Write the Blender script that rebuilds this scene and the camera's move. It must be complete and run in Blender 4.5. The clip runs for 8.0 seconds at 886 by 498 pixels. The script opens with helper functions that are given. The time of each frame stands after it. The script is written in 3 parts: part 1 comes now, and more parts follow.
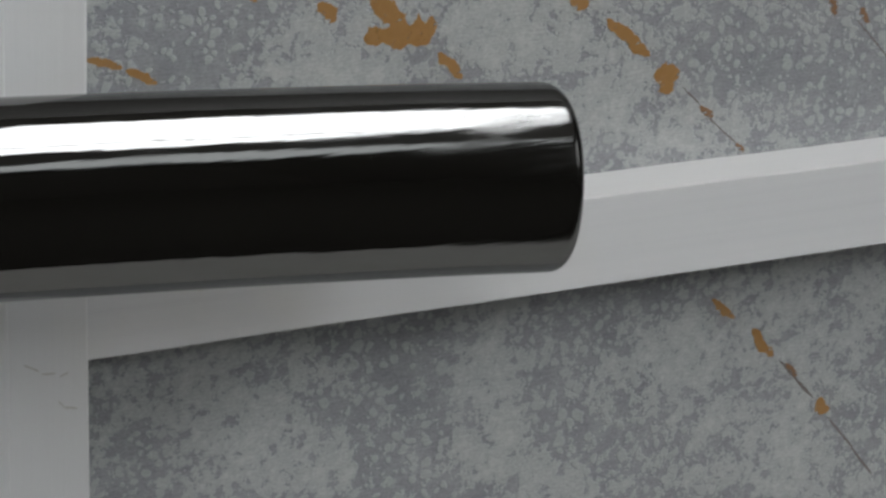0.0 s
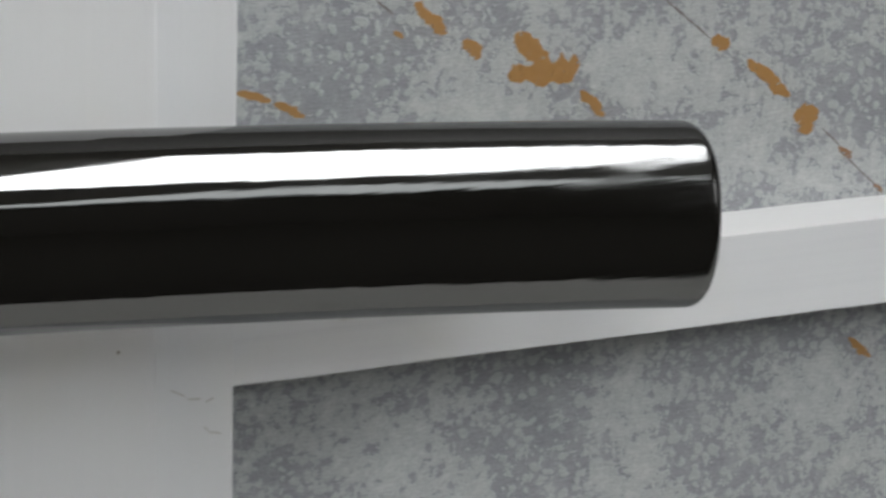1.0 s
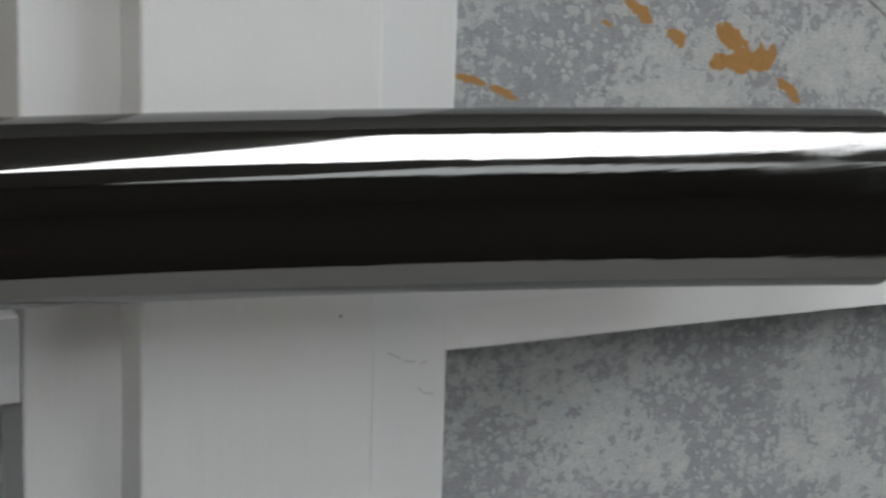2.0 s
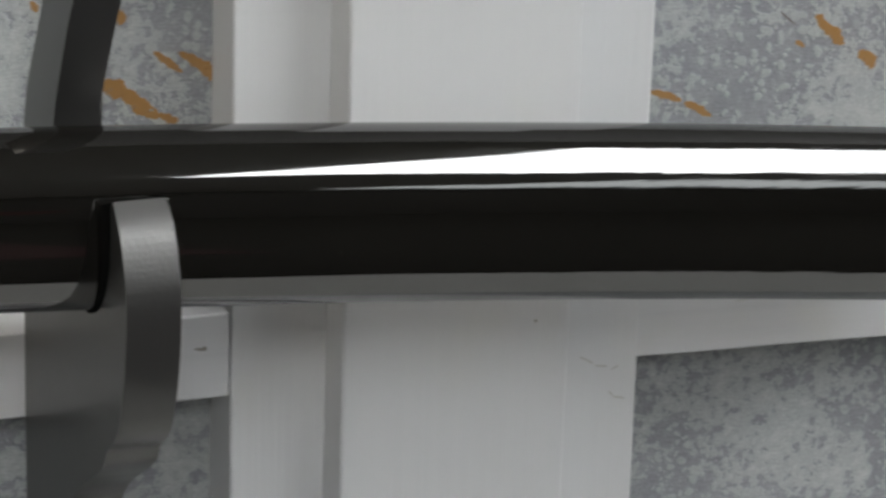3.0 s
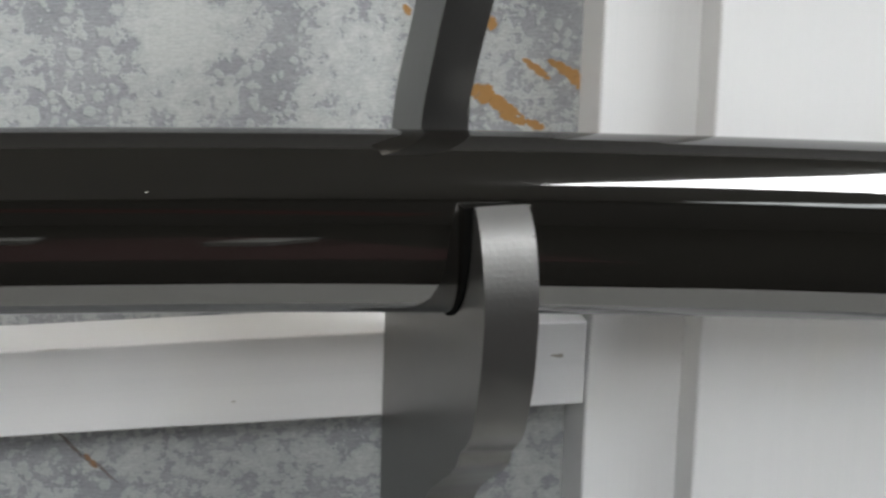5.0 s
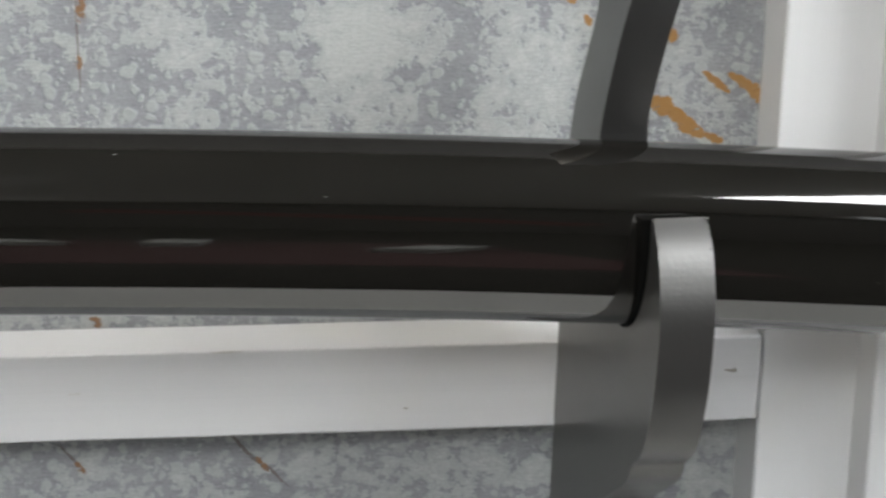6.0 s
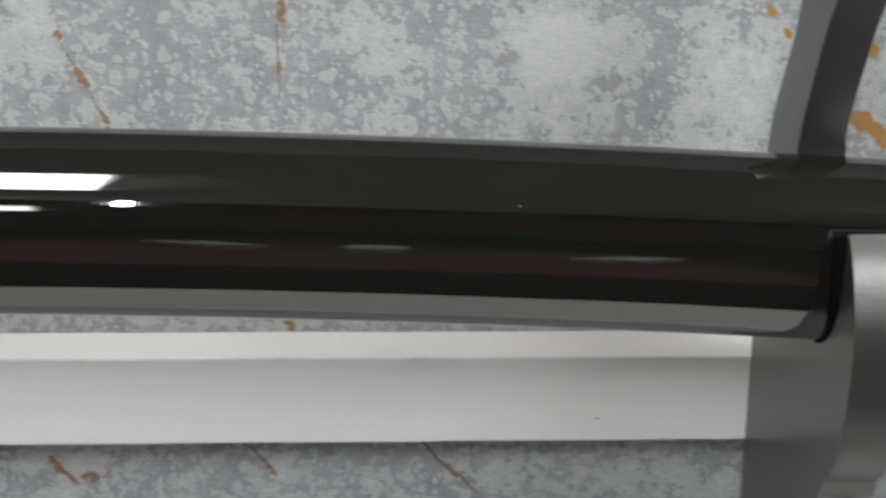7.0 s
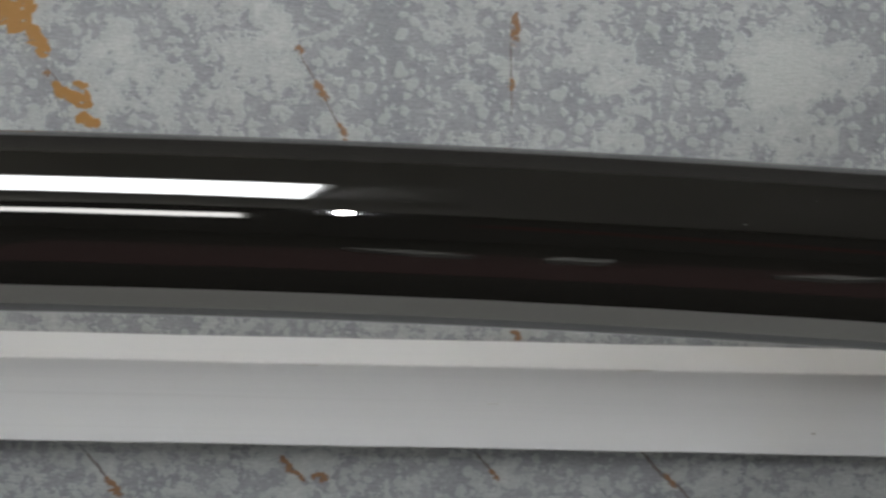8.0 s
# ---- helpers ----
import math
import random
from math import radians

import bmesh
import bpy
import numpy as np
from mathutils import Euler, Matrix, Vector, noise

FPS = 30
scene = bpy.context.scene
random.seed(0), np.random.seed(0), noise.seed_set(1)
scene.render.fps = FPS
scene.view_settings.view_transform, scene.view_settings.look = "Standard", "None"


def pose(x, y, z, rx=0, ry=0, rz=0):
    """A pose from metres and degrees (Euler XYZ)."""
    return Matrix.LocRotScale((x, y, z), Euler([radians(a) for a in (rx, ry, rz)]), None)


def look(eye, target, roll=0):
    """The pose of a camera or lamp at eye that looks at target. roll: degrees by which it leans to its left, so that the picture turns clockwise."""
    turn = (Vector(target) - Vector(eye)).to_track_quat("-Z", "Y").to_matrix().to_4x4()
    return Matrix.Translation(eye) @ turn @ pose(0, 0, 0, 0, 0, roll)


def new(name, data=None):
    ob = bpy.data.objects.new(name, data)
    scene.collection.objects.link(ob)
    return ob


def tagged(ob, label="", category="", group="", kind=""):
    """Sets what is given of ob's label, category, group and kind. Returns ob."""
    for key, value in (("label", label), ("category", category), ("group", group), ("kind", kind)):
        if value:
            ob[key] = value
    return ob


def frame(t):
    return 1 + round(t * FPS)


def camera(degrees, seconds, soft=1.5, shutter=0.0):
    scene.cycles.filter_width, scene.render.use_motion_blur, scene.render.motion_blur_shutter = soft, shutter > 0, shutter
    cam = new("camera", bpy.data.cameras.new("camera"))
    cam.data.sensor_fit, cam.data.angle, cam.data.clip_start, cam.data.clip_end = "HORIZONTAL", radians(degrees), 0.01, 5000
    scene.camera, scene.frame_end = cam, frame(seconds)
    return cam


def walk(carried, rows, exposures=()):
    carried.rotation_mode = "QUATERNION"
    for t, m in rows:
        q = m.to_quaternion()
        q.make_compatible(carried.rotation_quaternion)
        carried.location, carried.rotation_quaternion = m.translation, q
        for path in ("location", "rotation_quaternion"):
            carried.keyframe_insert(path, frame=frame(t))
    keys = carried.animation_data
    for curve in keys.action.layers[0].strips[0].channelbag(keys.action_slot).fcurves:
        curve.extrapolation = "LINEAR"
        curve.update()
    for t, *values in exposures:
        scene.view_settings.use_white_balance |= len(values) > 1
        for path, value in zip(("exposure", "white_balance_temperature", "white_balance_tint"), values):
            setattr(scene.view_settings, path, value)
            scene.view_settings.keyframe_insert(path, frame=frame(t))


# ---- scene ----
cam = camera(15.9, 8.0, soft=2.7, shutter=0.4)
PATH = [
    (0, (-0.155, -0.57, 0.23), (0.829, 1.05, -0.41), 1.8),
    (0.5, (-0.155, -0.57, 0.229), (0.805, 1.065, -0.405), 2.0),
    (1, (-0.16, -0.581, 0.233), (0.747, 1.091, -0.387), 1.8),
    (1.5, (-0.172, -0.598, 0.241), (0.674, 1.093, -0.41), 1.8),
    (1.7, (-0.176, -0.604, 0.243), (0.651, 1.098, -0.404), 1.8),
    (2.8, (-0.19, -0.643, 0.257), (0.51, 1.118, -0.383), 1.8),
    (3, (-0.19, -0.642, 0.256), (0.486, 1.128, -0.383), 1.8),
    (3.5, (-0.189, -0.643, 0.256), (0.422, 1.151, -0.382), 1.8),
    (4, (-0.189, -0.642, 0.257), (0.369, 1.169, -0.384), 2.0),
    (5.3, (-0.189, -0.644, 0.258), (0.24, 1.2, -0.385), 2.0),
    (5.5, (-0.191, -0.643, 0.257), (0.222, 1.206, -0.385), 2.1),
    (6, (-0.191, -0.643, 0.257), (0.162, 1.218, -0.383), 2.2),
    (6.5, (-0.191, -0.643, 0.256), (0.106, 1.23, -0.381), 2.1),
    (7, (-0.19, -0.643, 0.258), (0.039, 1.237, -0.384), 2.2),
    (7.5, (-0.189, -0.66, 0.26), (-0.041, 1.232, -0.371), 2.1),
    (8, (-0.197, -0.661, 0.264), (-0.095, 1.232, -0.375), 2.3),
]
walk(cam, [(t, look(eye, target, roll)) for t, eye, target, roll in PATH],
     exposures=[(0, -1.91), (0.5, -1.70), (1, -1.52), (1.5, -1.63), (3, -1.51), (3.5, -1.42), (4, -1.25), (5.5, -0.85), (6.5, -0.82), (7.5, -1.05), (8, -1.31)])

# ---- light and exposure ----
world = bpy.data.worlds.new("world")
scene.world = world
world.use_nodes = True
world.node_tree.nodes["Background"].inputs[0].default_value = (0.5, 0.55, 0.6, 1)
world.node_tree.nodes["Background"].inputs[1].default_value = 0.05

LAMP = 13.0          # radiance of the ceiling luminaires
CEILING, FLOOR = 2.22, -1.40
PAPER_TOP = 0.122     # the paper and its timbers stop here, below a dark wall added to darken reflections
BACK, SIDE = -9.0, 5.0


# ---- materials ----
def material(name):
    m = bpy.data.materials.new(name)
    m.use_nodes = True
    n, l = m.node_tree.nodes, m.node_tree.links
    return m, n, l, n["Principled BSDF"]


def mix_node(n, l, fac, a, b, mode="MIX"):
    x = n.new("ShaderNodeMix")
    x.data_type, x.blend_type = "RGBA", mode
    for sock, v in ((x.inputs[0], fac), (x.inputs[6], a), (x.inputs[7], b)):
        if hasattr(v, "links"):
            l.new(v, sock)
        else:
            sock.default_value = v
    return x.outputs[2]


def math_node(n, l, op, a, b=0.5, c=0.5):
    x = n.new("ShaderNodeMath")
    x.operation = op
    for sock, v in zip(x.inputs, (a, b, c)):
        if hasattr(v, "links"):
            l.new(v, sock)
        else:
            sock.default_value = v
    return x.outputs[0]


def coords(n, l, scale=(1, 1, 1), turn=(0, 0, 0)):
    c, m = n.new("ShaderNodeTexCoord"), n.new("ShaderNodeMapping")
    m.inputs["Scale"].default_value = scale
    m.inputs["Rotation"].default_value = turn
    l.new(c.outputs["Object"], m.inputs["Vector"])
    return m.outputs[0]


def noise_node(n, l, vec, scale, detail=3.0, rough=0.55, distort=0.0):
    x = n.new("ShaderNodeTexNoise")
    x.inputs["Scale"].default_value, x.inputs["Detail"].default_value = scale, detail
    x.inputs["Roughness"].default_value, x.inputs["Distortion"].default_value = rough, distort
    l.new(vec, x.inputs["Vector"])
    return x.outputs["Fac"]


def step_node(n, l, v, lo, hi):
    x = n.new("ShaderNodeMapRange")
    x.interpolation_type = "SMOOTHSTEP"
    l.new(v, x.inputs[0])
    x.inputs[1].default_value, x.inputs[2].default_value = lo, hi
    return x.outputs[0]


def bump_node(n, l, height, strength, distance, normal=None):
    x = n.new("ShaderNodeBump")
    x.inputs["Strength"].default_value, x.inputs["Distance"].default_value = strength, distance
    l.new(height, x.inputs["Height"])
    if normal is not None:
        l.new(normal, x.inputs["Normal"])
    return x.outputs[0]


def plain(name, colour, rough=0.5, metal=0.0, vary=0.12, scale=8.0):
    m, n, l, b = material(name)
    v = noise_node(n, l, coords(n, l), scale, 4)
    c = mix_node(n, l, v, tuple(k * (1 - vary) for k in colour) + (1,), tuple(min(1, k * (1 + vary)) for k in colour) + (1,))
    l.new(c, b.inputs["Base Color"])
    b.inputs["Roughness"].default_value, b.inputs["Metallic"].default_value = rough, metal
    return m


def glow(name, colour, strength):
    m, n, l, b = material(name)
    b.inputs["Base Color"].default_value = (0.8, 0.8, 0.8, 1)
    b.inputs["Emission Color"].default_value = (*colour, 1)
    b.inputs["Emission Strength"].default_value = strength
    return m


def wallpaper_material():
    """Non-woven paper: pale cement patches over blue-grey, rounded blisters, a fine horizontal emboss."""
    m, n, l, b = material("wallpaper")
    flat = coords(n, l)
    nv, sc, wob = n.new("ShaderNodeTexNoise"), n.new("ShaderNodeVectorMath"), n.new("ShaderNodeVectorMath")
    nv.inputs["Scale"].default_value, nv.inputs["Detail"].default_value = 190, 2
    l.new(flat, nv.inputs["Vector"])
    sc.operation, sc.inputs["Scale"].default_value = "SCALE", 0.0040
    l.new(nv.outputs["Color"], sc.inputs[0])
    l.new(flat, wob.inputs[0])
    l.new(sc.outputs[0], wob.inputs[1])
    broad = noise_node(n, l, coords(n, l, (1, 1, 0.72), (0, 0.5, 0)), 30, 2.0, 0.5, 0.6)
    island = noise_node(n, l, wob.outputs[0], 210, 3.0, 0.58, 0.15)
    fine = noise_node(n, l, flat, 480, 3.0, 0.62, 0.2)
    grit = noise_node(n, l, coords(n, l, (1, 1, 1.9)), 1050, 2.0, 0.6)
    weave = noise_node(n, l, coords(n, l, (240, 1, 2300)), 1.0, 2.0, 0.6)
    score = math_node(n, l, "ADD", math_node(n, l, "MULTIPLY", broad, 0.60), math_node(n, l, "MULTIPLY", island, 0.95))
    score = math_node(n, l, "ADD", score, math_node(n, l, "MULTIPLY", fine, 0.72))
    score = math_node(n, l, "ADD", score, math_node(n, l, "MULTIPLY", grit, 0.16))
    print_and_shade = n.new("ShaderNodeAttribute")
    print_and_shade.attribute_name = "print_and_shade"
    score = math_node(n, l, "MULTIPLY_ADD", print_and_shade.outputs["Fac"], 0.15, score)
    pale = step_node(n, l, score, 1.20, 1.29)
    very = step_node(n, l, score, 1.30, 1.55)
    deep = step_node(n, l, score, 1.13, 0.94)
    # pale rounded blisters, each with its own size
    blisters = None
    for scale, keep in ((185, 0.40), (330, 0.30), (520, 0.35)):
        cell = n.new("ShaderNodeTexVoronoi")
        cell.inputs["Scale"].default_value = scale
        l.new(wob.outputs[0], cell.inputs["Vector"])
        pick = n.new("ShaderNodeSeparateColor")
        l.new(cell.outputs["Color"], pick.inputs[0])
        size = math_node(n, l, "MULTIPLY_ADD", pick.outputs[1], 0.24, 0.20)
        gap = math_node(n, l, "SUBTRACT", size, cell.outputs["Distance"])
        one = math_node(n, l, "MULTIPLY", step_node(n, l, gap, -0.04, 0.09), step_node(n, l, pick.outputs[0], keep, keep + 0.1))
        blisters = one if blisters is None else math_node(n, l, "MAXIMUM", blisters, one)
    light = math_node(n, l, "MAXIMUM", pale, math_node(n, l, "MULTIPLY", blisters, 0.88))
    tone = noise_node(n, l, flat, 95, 4.0, 0.65)
    dark = mix_node(n, l, step_node(n, l, tone, 0.3, 0.7), (0.195, 0.205, 0.226, 1), (0.285, 0.295, 0.308, 1))
    dark = mix_node(n, l, math_node(n, l, "MULTIPLY", deep, 0.35), dark, (0.150, 0.158, 0.176, 1))
    bright = mix_node(n, l, very, (0.375, 0.393, 0.392, 1), (0.455, 0.473, 0.465, 1))
    colour = mix_node(n, l, light, dark, bright)
    colour = mix_node(n, l, 0.09, colour, mix_node(n, l, step_node(n, l, weave, 0.3, 0.7), (0.14, 0.145, 0.16, 1), (0.74, 0.75, 0.74, 1)))
    colour = mix_node(n, l, 0.10, colour, mix_node(n, l, step_node(n, l, grit, 0.32, 0.68), (0.16, 0.165, 0.175, 1), (0.72, 0.73, 0.72, 1)))
    l.new(colour, b.inputs["Base Color"])
    gloss = math_node(n, l, "SUBTRACT", 0.58, math_node(n, l, "MULTIPLY", light, 0.16))
    l.new(gloss, b.inputs["Roughness"])
    height = math_node(n, l, "ADD", math_node(n, l, "MULTIPLY", light, 0.8), math_node(n, l, "MULTIPLY", weave, 0.30))
    height = math_node(n, l, "ADD", height, math_node(n, l, "MULTIPLY", grit, 0.30))
    l.new(bump_node(n, l, height, 0.55, 0.0005), b.inputs["Normal"])
    return m


def paint_material(along):
    """White brushed paint on timber; the grain runs along x or z."""
    m, n, l, b = material("white_paint_" + along)
    stretch = (6, 90, 260) if along == "x" else (260, 90, 6)
    grain = noise_node(n, l, coords(n, l, stretch), 1.0, 4.0, 0.6, 0.2)
    blotch = noise_node(n, l, coords(n, l), 28, 3.0)
    tones = ((0.605, 0.612, 0.630, 1), (0.690, 0.694, 0.704, 1)) if along == "x" else ((0.635, 0.640, 0.648, 1), (0.668, 0.671, 0.675, 1))
    c = mix_node(n, l, grain, *tones)
    brush = noise_node(n, l, coords(n, l, (3, 30, 520) if along == "x" else (520, 30, 3)), 1.0, 2.0, 0.5)
    c = mix_node(n, l, math_node(n, l, "MULTIPLY", step_node(n, l, brush, 0.58, 0.80), 0.45 if along == "x" else 0.10), c, (0.54, 0.545, 0.56, 1))
    c = mix_node(n, l, math_node(n, l, "MULTIPLY", step_node(n, l, blotch, 0.55, 0.8), 0.35), c, (0.66, 0.65, 0.605, 1))
    l.new(c, b.inputs["Base Color"])
    b.inputs["Roughness"].default_value = 0.50
    h = math_node(n, l, "ADD", grain, math_node(n, l, "MULTIPLY", blotch, 0.4))
    l.new(bump_node(n, l, h, 0.22, 0.0006), b.inputs["Normal"])
    return m


def lacquer_material():
    m, n, l, b = material("black_lacquer")
    v = noise_node(n, l, coords(n, l), 30, 3)
    l.new(mix_node(n, l, v, (0.0054, 0.0051, 0.0044, 1), (0.0078, 0.0072, 0.0060, 1)), b.inputs["Base Color"])
    b.inputs["IOR"].default_value = 2.3
    smear = noise_node(n, l, coords(n, l, (26, 240, 240)), 1.0, 5, 0.7)
    touch = noise_node(n, l, coords(n, l, (14, 60, 60)), 1.0, 3, 0.6)
    haze = math_node(n, l, "MULTIPLY", step_node(n, l, smear, 0.42, 0.72), step_node(n, l, touch, 0.34, 0.62))
    where = n.new("ShaderNodeSeparateXYZ")
    l.new(coords(n, l), where.inputs[0])
    handled = math_node(n, l, "ADD", step_node(n, l, where.outputs[0], -0.02, 0.15), math_node(n, l, "MULTIPLY", step_node(n, l, where.outputs[0], 0.135, 0.16), 0.9))
    haze = math_node(n, l, "MULTIPLY_ADD", haze, 0.12, 0.030)
    l.new(math_node(n, l, "MULTIPLY_ADD", haze, handled, 0.024), b.inputs["Roughness"])
    long = noise_node(n, l, coords(n, l, (9, 55, 55)), 1.0, 2, 0.5)
    swirl = noise_node(n, l, coords(n, l, (7, 330, 330)), 1.0, 3, 0.6)
    swirl = math_node(n, l, "MULTIPLY", swirl, math_node(n, l, "MULTIPLY_ADD", handled, 0.26, 0.006))
    l.new(bump_node(n, l, math_node(n, l, "ADD", long, swirl), 0.25, 0.0006), b.inputs["Normal"])
    return m


def bracket_material():
    m, n, l, b = material("grey_powder_coat")
    v = noise_node(n, l, coords(n, l), 900, 2)
    w = noise_node(n, l, coords(n, l), 45, 3)
    c = mix_node(n, l, w, (0.150, 0.148, 0.145, 1), (0.180, 0.177, 0.173, 1))
    l.new(c, b.inputs["Base Color"])
    b.inputs["Metallic"].default_value = 0.88
    b.inputs["Roughness"].default_value = 0.34
    l.new(bump_node(n, l, v, 0.25, 0.0002), b.inputs["Normal"])
    return m


def foil_material(name, dull, glossy, worn, wear):
    """Metallic ink on the paper, rubbed thin in spots where the paper shows."""
    m, n, l, b = material(name)
    v = noise_node(n, l, coords(n, l), 420, 3, 0.6)
    w = noise_node(n, l, coords(n, l), 90, 2)
    l.new(mix_node(n, l, step_node(n, l, w, 0.60, 0.78), mix_node(n, l, v, dull, glossy), worn), b.inputs["Base Color"])
    b.inputs["Roughness"].default_value, b.inputs["Metallic"].default_value = 0.5, 0.15
    rub = noise_node(n, l, coords(n, l, (1, 1, 1)), 520, 3, 0.7)
    clear, join = n.new("ShaderNodeBsdfTransparent"), n.new("ShaderNodeMixShader")
    l.new(step_node(n, l, rub, wear, wear + 0.10), join.inputs[0])
    l.new(b.outputs[0], join.inputs[1])
    l.new(clear.outputs[0], join.inputs[2])
    l.new(join.outputs[0], n["Material Output"].inputs["Surface"])
    return m


PAPER = wallpaper_material()
PAINT_X, PAINT_Z = paint_material("x"), paint_material("z")
LACQUER, BRACKET = lacquer_material(), bracket_material()
FOIL = foil_material("copper_gold_print", (0.30, 0.155, 0.045, 1), (0.42, 0.235, 0.090, 1), (0.33, 0.22, 0.12, 1), 0.60)
FELT = plain("black_felt", (0.004, 0.004, 0.004), 0.95, 0, 0.3, 900)
FELT.node_tree.nodes["Principled BSDF"].inputs["Specular IOR Level"].default_value = 0.05
CRACK = foil_material("brown_grey_print", (0.13, 0.115, 0.11, 1), (0.20, 0.17, 0.15, 1), (0.22, 0.20, 0.18, 1), 0.55)
RUST = foil_material("rust_print", (0.20, 0.115, 0.065, 1), (0.30, 0.165, 0.080, 1), (0.24, 0.18, 0.13, 1), 0.52)
SCUFF = plain("pencil_grey_mark", (0.52, 0.51, 0.49), 0.7, 0, 0.2, 400)
DENT = plain("dark_nail_filler", (0.30, 0.28, 0.25), 0.7, 0, 0.3, 400)
DUST = plain("pale_dust_speck", (0.2, 0.2, 0.19), 0.8, 0, 0.1, 400)
PLASTER = plain("white_plaster", (0.74, 0.73, 0.70), 0.8, 0, 0.05, 3)
DARK_WALL = plain("dark_brown_wall", (0.027, 0.024, 0.022), 0.7, 0, 0.25, 2)
DARK_FLOOR = plain("dark_floor", (0.013, 0.012, 0.0102), 0.9, 0, 0.3, 4)
DARK_FLOOR.node_tree.nodes["Principled BSDF"].inputs["Specular IOR Level"].default_value = 0.1
RED_CLOTH = plain("dark_red_cloth", (0.024, 0.0036, 0.004), 0.9, 0, 0.3, 9)
BANNER = plain("red_cloth", (0.13, 0.016, 0.018), 0.9, 0, 0.3, 5)
WHITE_TOP = plain("pale_grey_laminate", (0.36, 0.36, 0.345), 0.5, 0, 0.05, 6)
CARD = plain("grey_card", (0.20, 0.20, 0.19), 0.8, 0, 0.3, 12)
ALLOY = plain("white_enamel", (0.7, 0.7, 0.7), 0.4, 0, 0.05, 6)
TUBE = glow("opal_diffuser", (0.97, 0.99, 1.0), LAMP * 1.9)
SIDE_TUBE = glow("older_opal_diffuser", (0.97, 0.99, 1.0), LAMP * 2.3)
FILL_TUBE = glow("added_fill_diffuser", (0.97, 0.99, 1.0), LAMP * 4.2)
WARM_FILL = glow("added_warm_fill_diffuser", (1.0, 0.94, 0.84), LAMP * 1.45)
SIDE_FILL = glow("added_side_fill_diffuser", (1.0, 1.0, 0.985), LAMP * 0.15)
FAR_PANEL = glow("far_opal_diffuser", (1.0, 0.98, 0.95), LAMP * 1.0)
FAINT = glow("faint_opal_diffuser", (0.95, 1.0, 1.0), LAMP * 0.45)


# ---- mesh helpers ----
def mesh_of(name, bm, mat, smooth=False):
    me = bpy.data.meshes.new(name)
    bmesh.ops.recalc_face_normals(bm, faces=bm.faces)
    bm.to_mesh(me)
    bm.free()
    me.materials.append(mat)
    for p in me.polygons:
        p.use_smooth = smooth
    return me


def part(name, bm, mat, parent=None, label="", smooth=False):
    ob = new(name, mesh_of(name, bm, mat, smooth))
    ob.parent = parent
    return tagged(ob, label)


def box(x0, x1, y0, y1, z0, z1, bevel=0.0, segments=2):
    bm = bmesh.new()
    bmesh.ops.create_cube(bm, size=1)
    for v in bm.verts:
        v.co = Vector((x0 + (v.co.x + 0.5) * (x1 - x0), y0 + (v.co.y + 0.5) * (y1 - y0), z0 + (v.co.z + 0.5) * (z1 - z0)))
    if bevel:
        bmesh.ops.bevel(bm, geom=bm.edges[:], offset=bevel, segments=segments, profile=0.5, affect="EDGES")
    return bm


def timber(x0, x1, y0, y1, z0, z1, bevel, along, seed):
    """A sawn and painted length of timber with slightly worn, uneven arrises."""
    bm = box(x0, x1, y0, y1, z0, z1, bevel, 3)
    lo, hi, axis = (x0, x1, 0) if along == "x" else (z0, z1, 2)
    cuts = int(min(90, (hi - lo) / 0.012))
    for i in range(1, cuts):
        at = lo + (hi - lo) * i / cuts
        co, no = [0, 0, 0], [0, 0, 0]
        co[axis], no[axis] = at, 1
        bmesh.ops.bisect_plane(bm, geom=bm.verts[:] + bm.edges[:] + bm.faces[:], plane_co=co, plane_no=no)
    for v in bm.verts:
        s = v.co[axis]
        for k in range(3):
            if k != axis and not (k == 1 and v.co.y > y1 - 1e-5):
                v.co[k] += 0.00022 * noise.noise(Vector((s * 30 + seed, k * 7.3 + v.co[k] * 60, seed)))
    return bm


# ---- the room ----
def structure(name, bm, mat, label, category):
    return tagged(part(name, bm, mat, None), label, category, kind="structure")


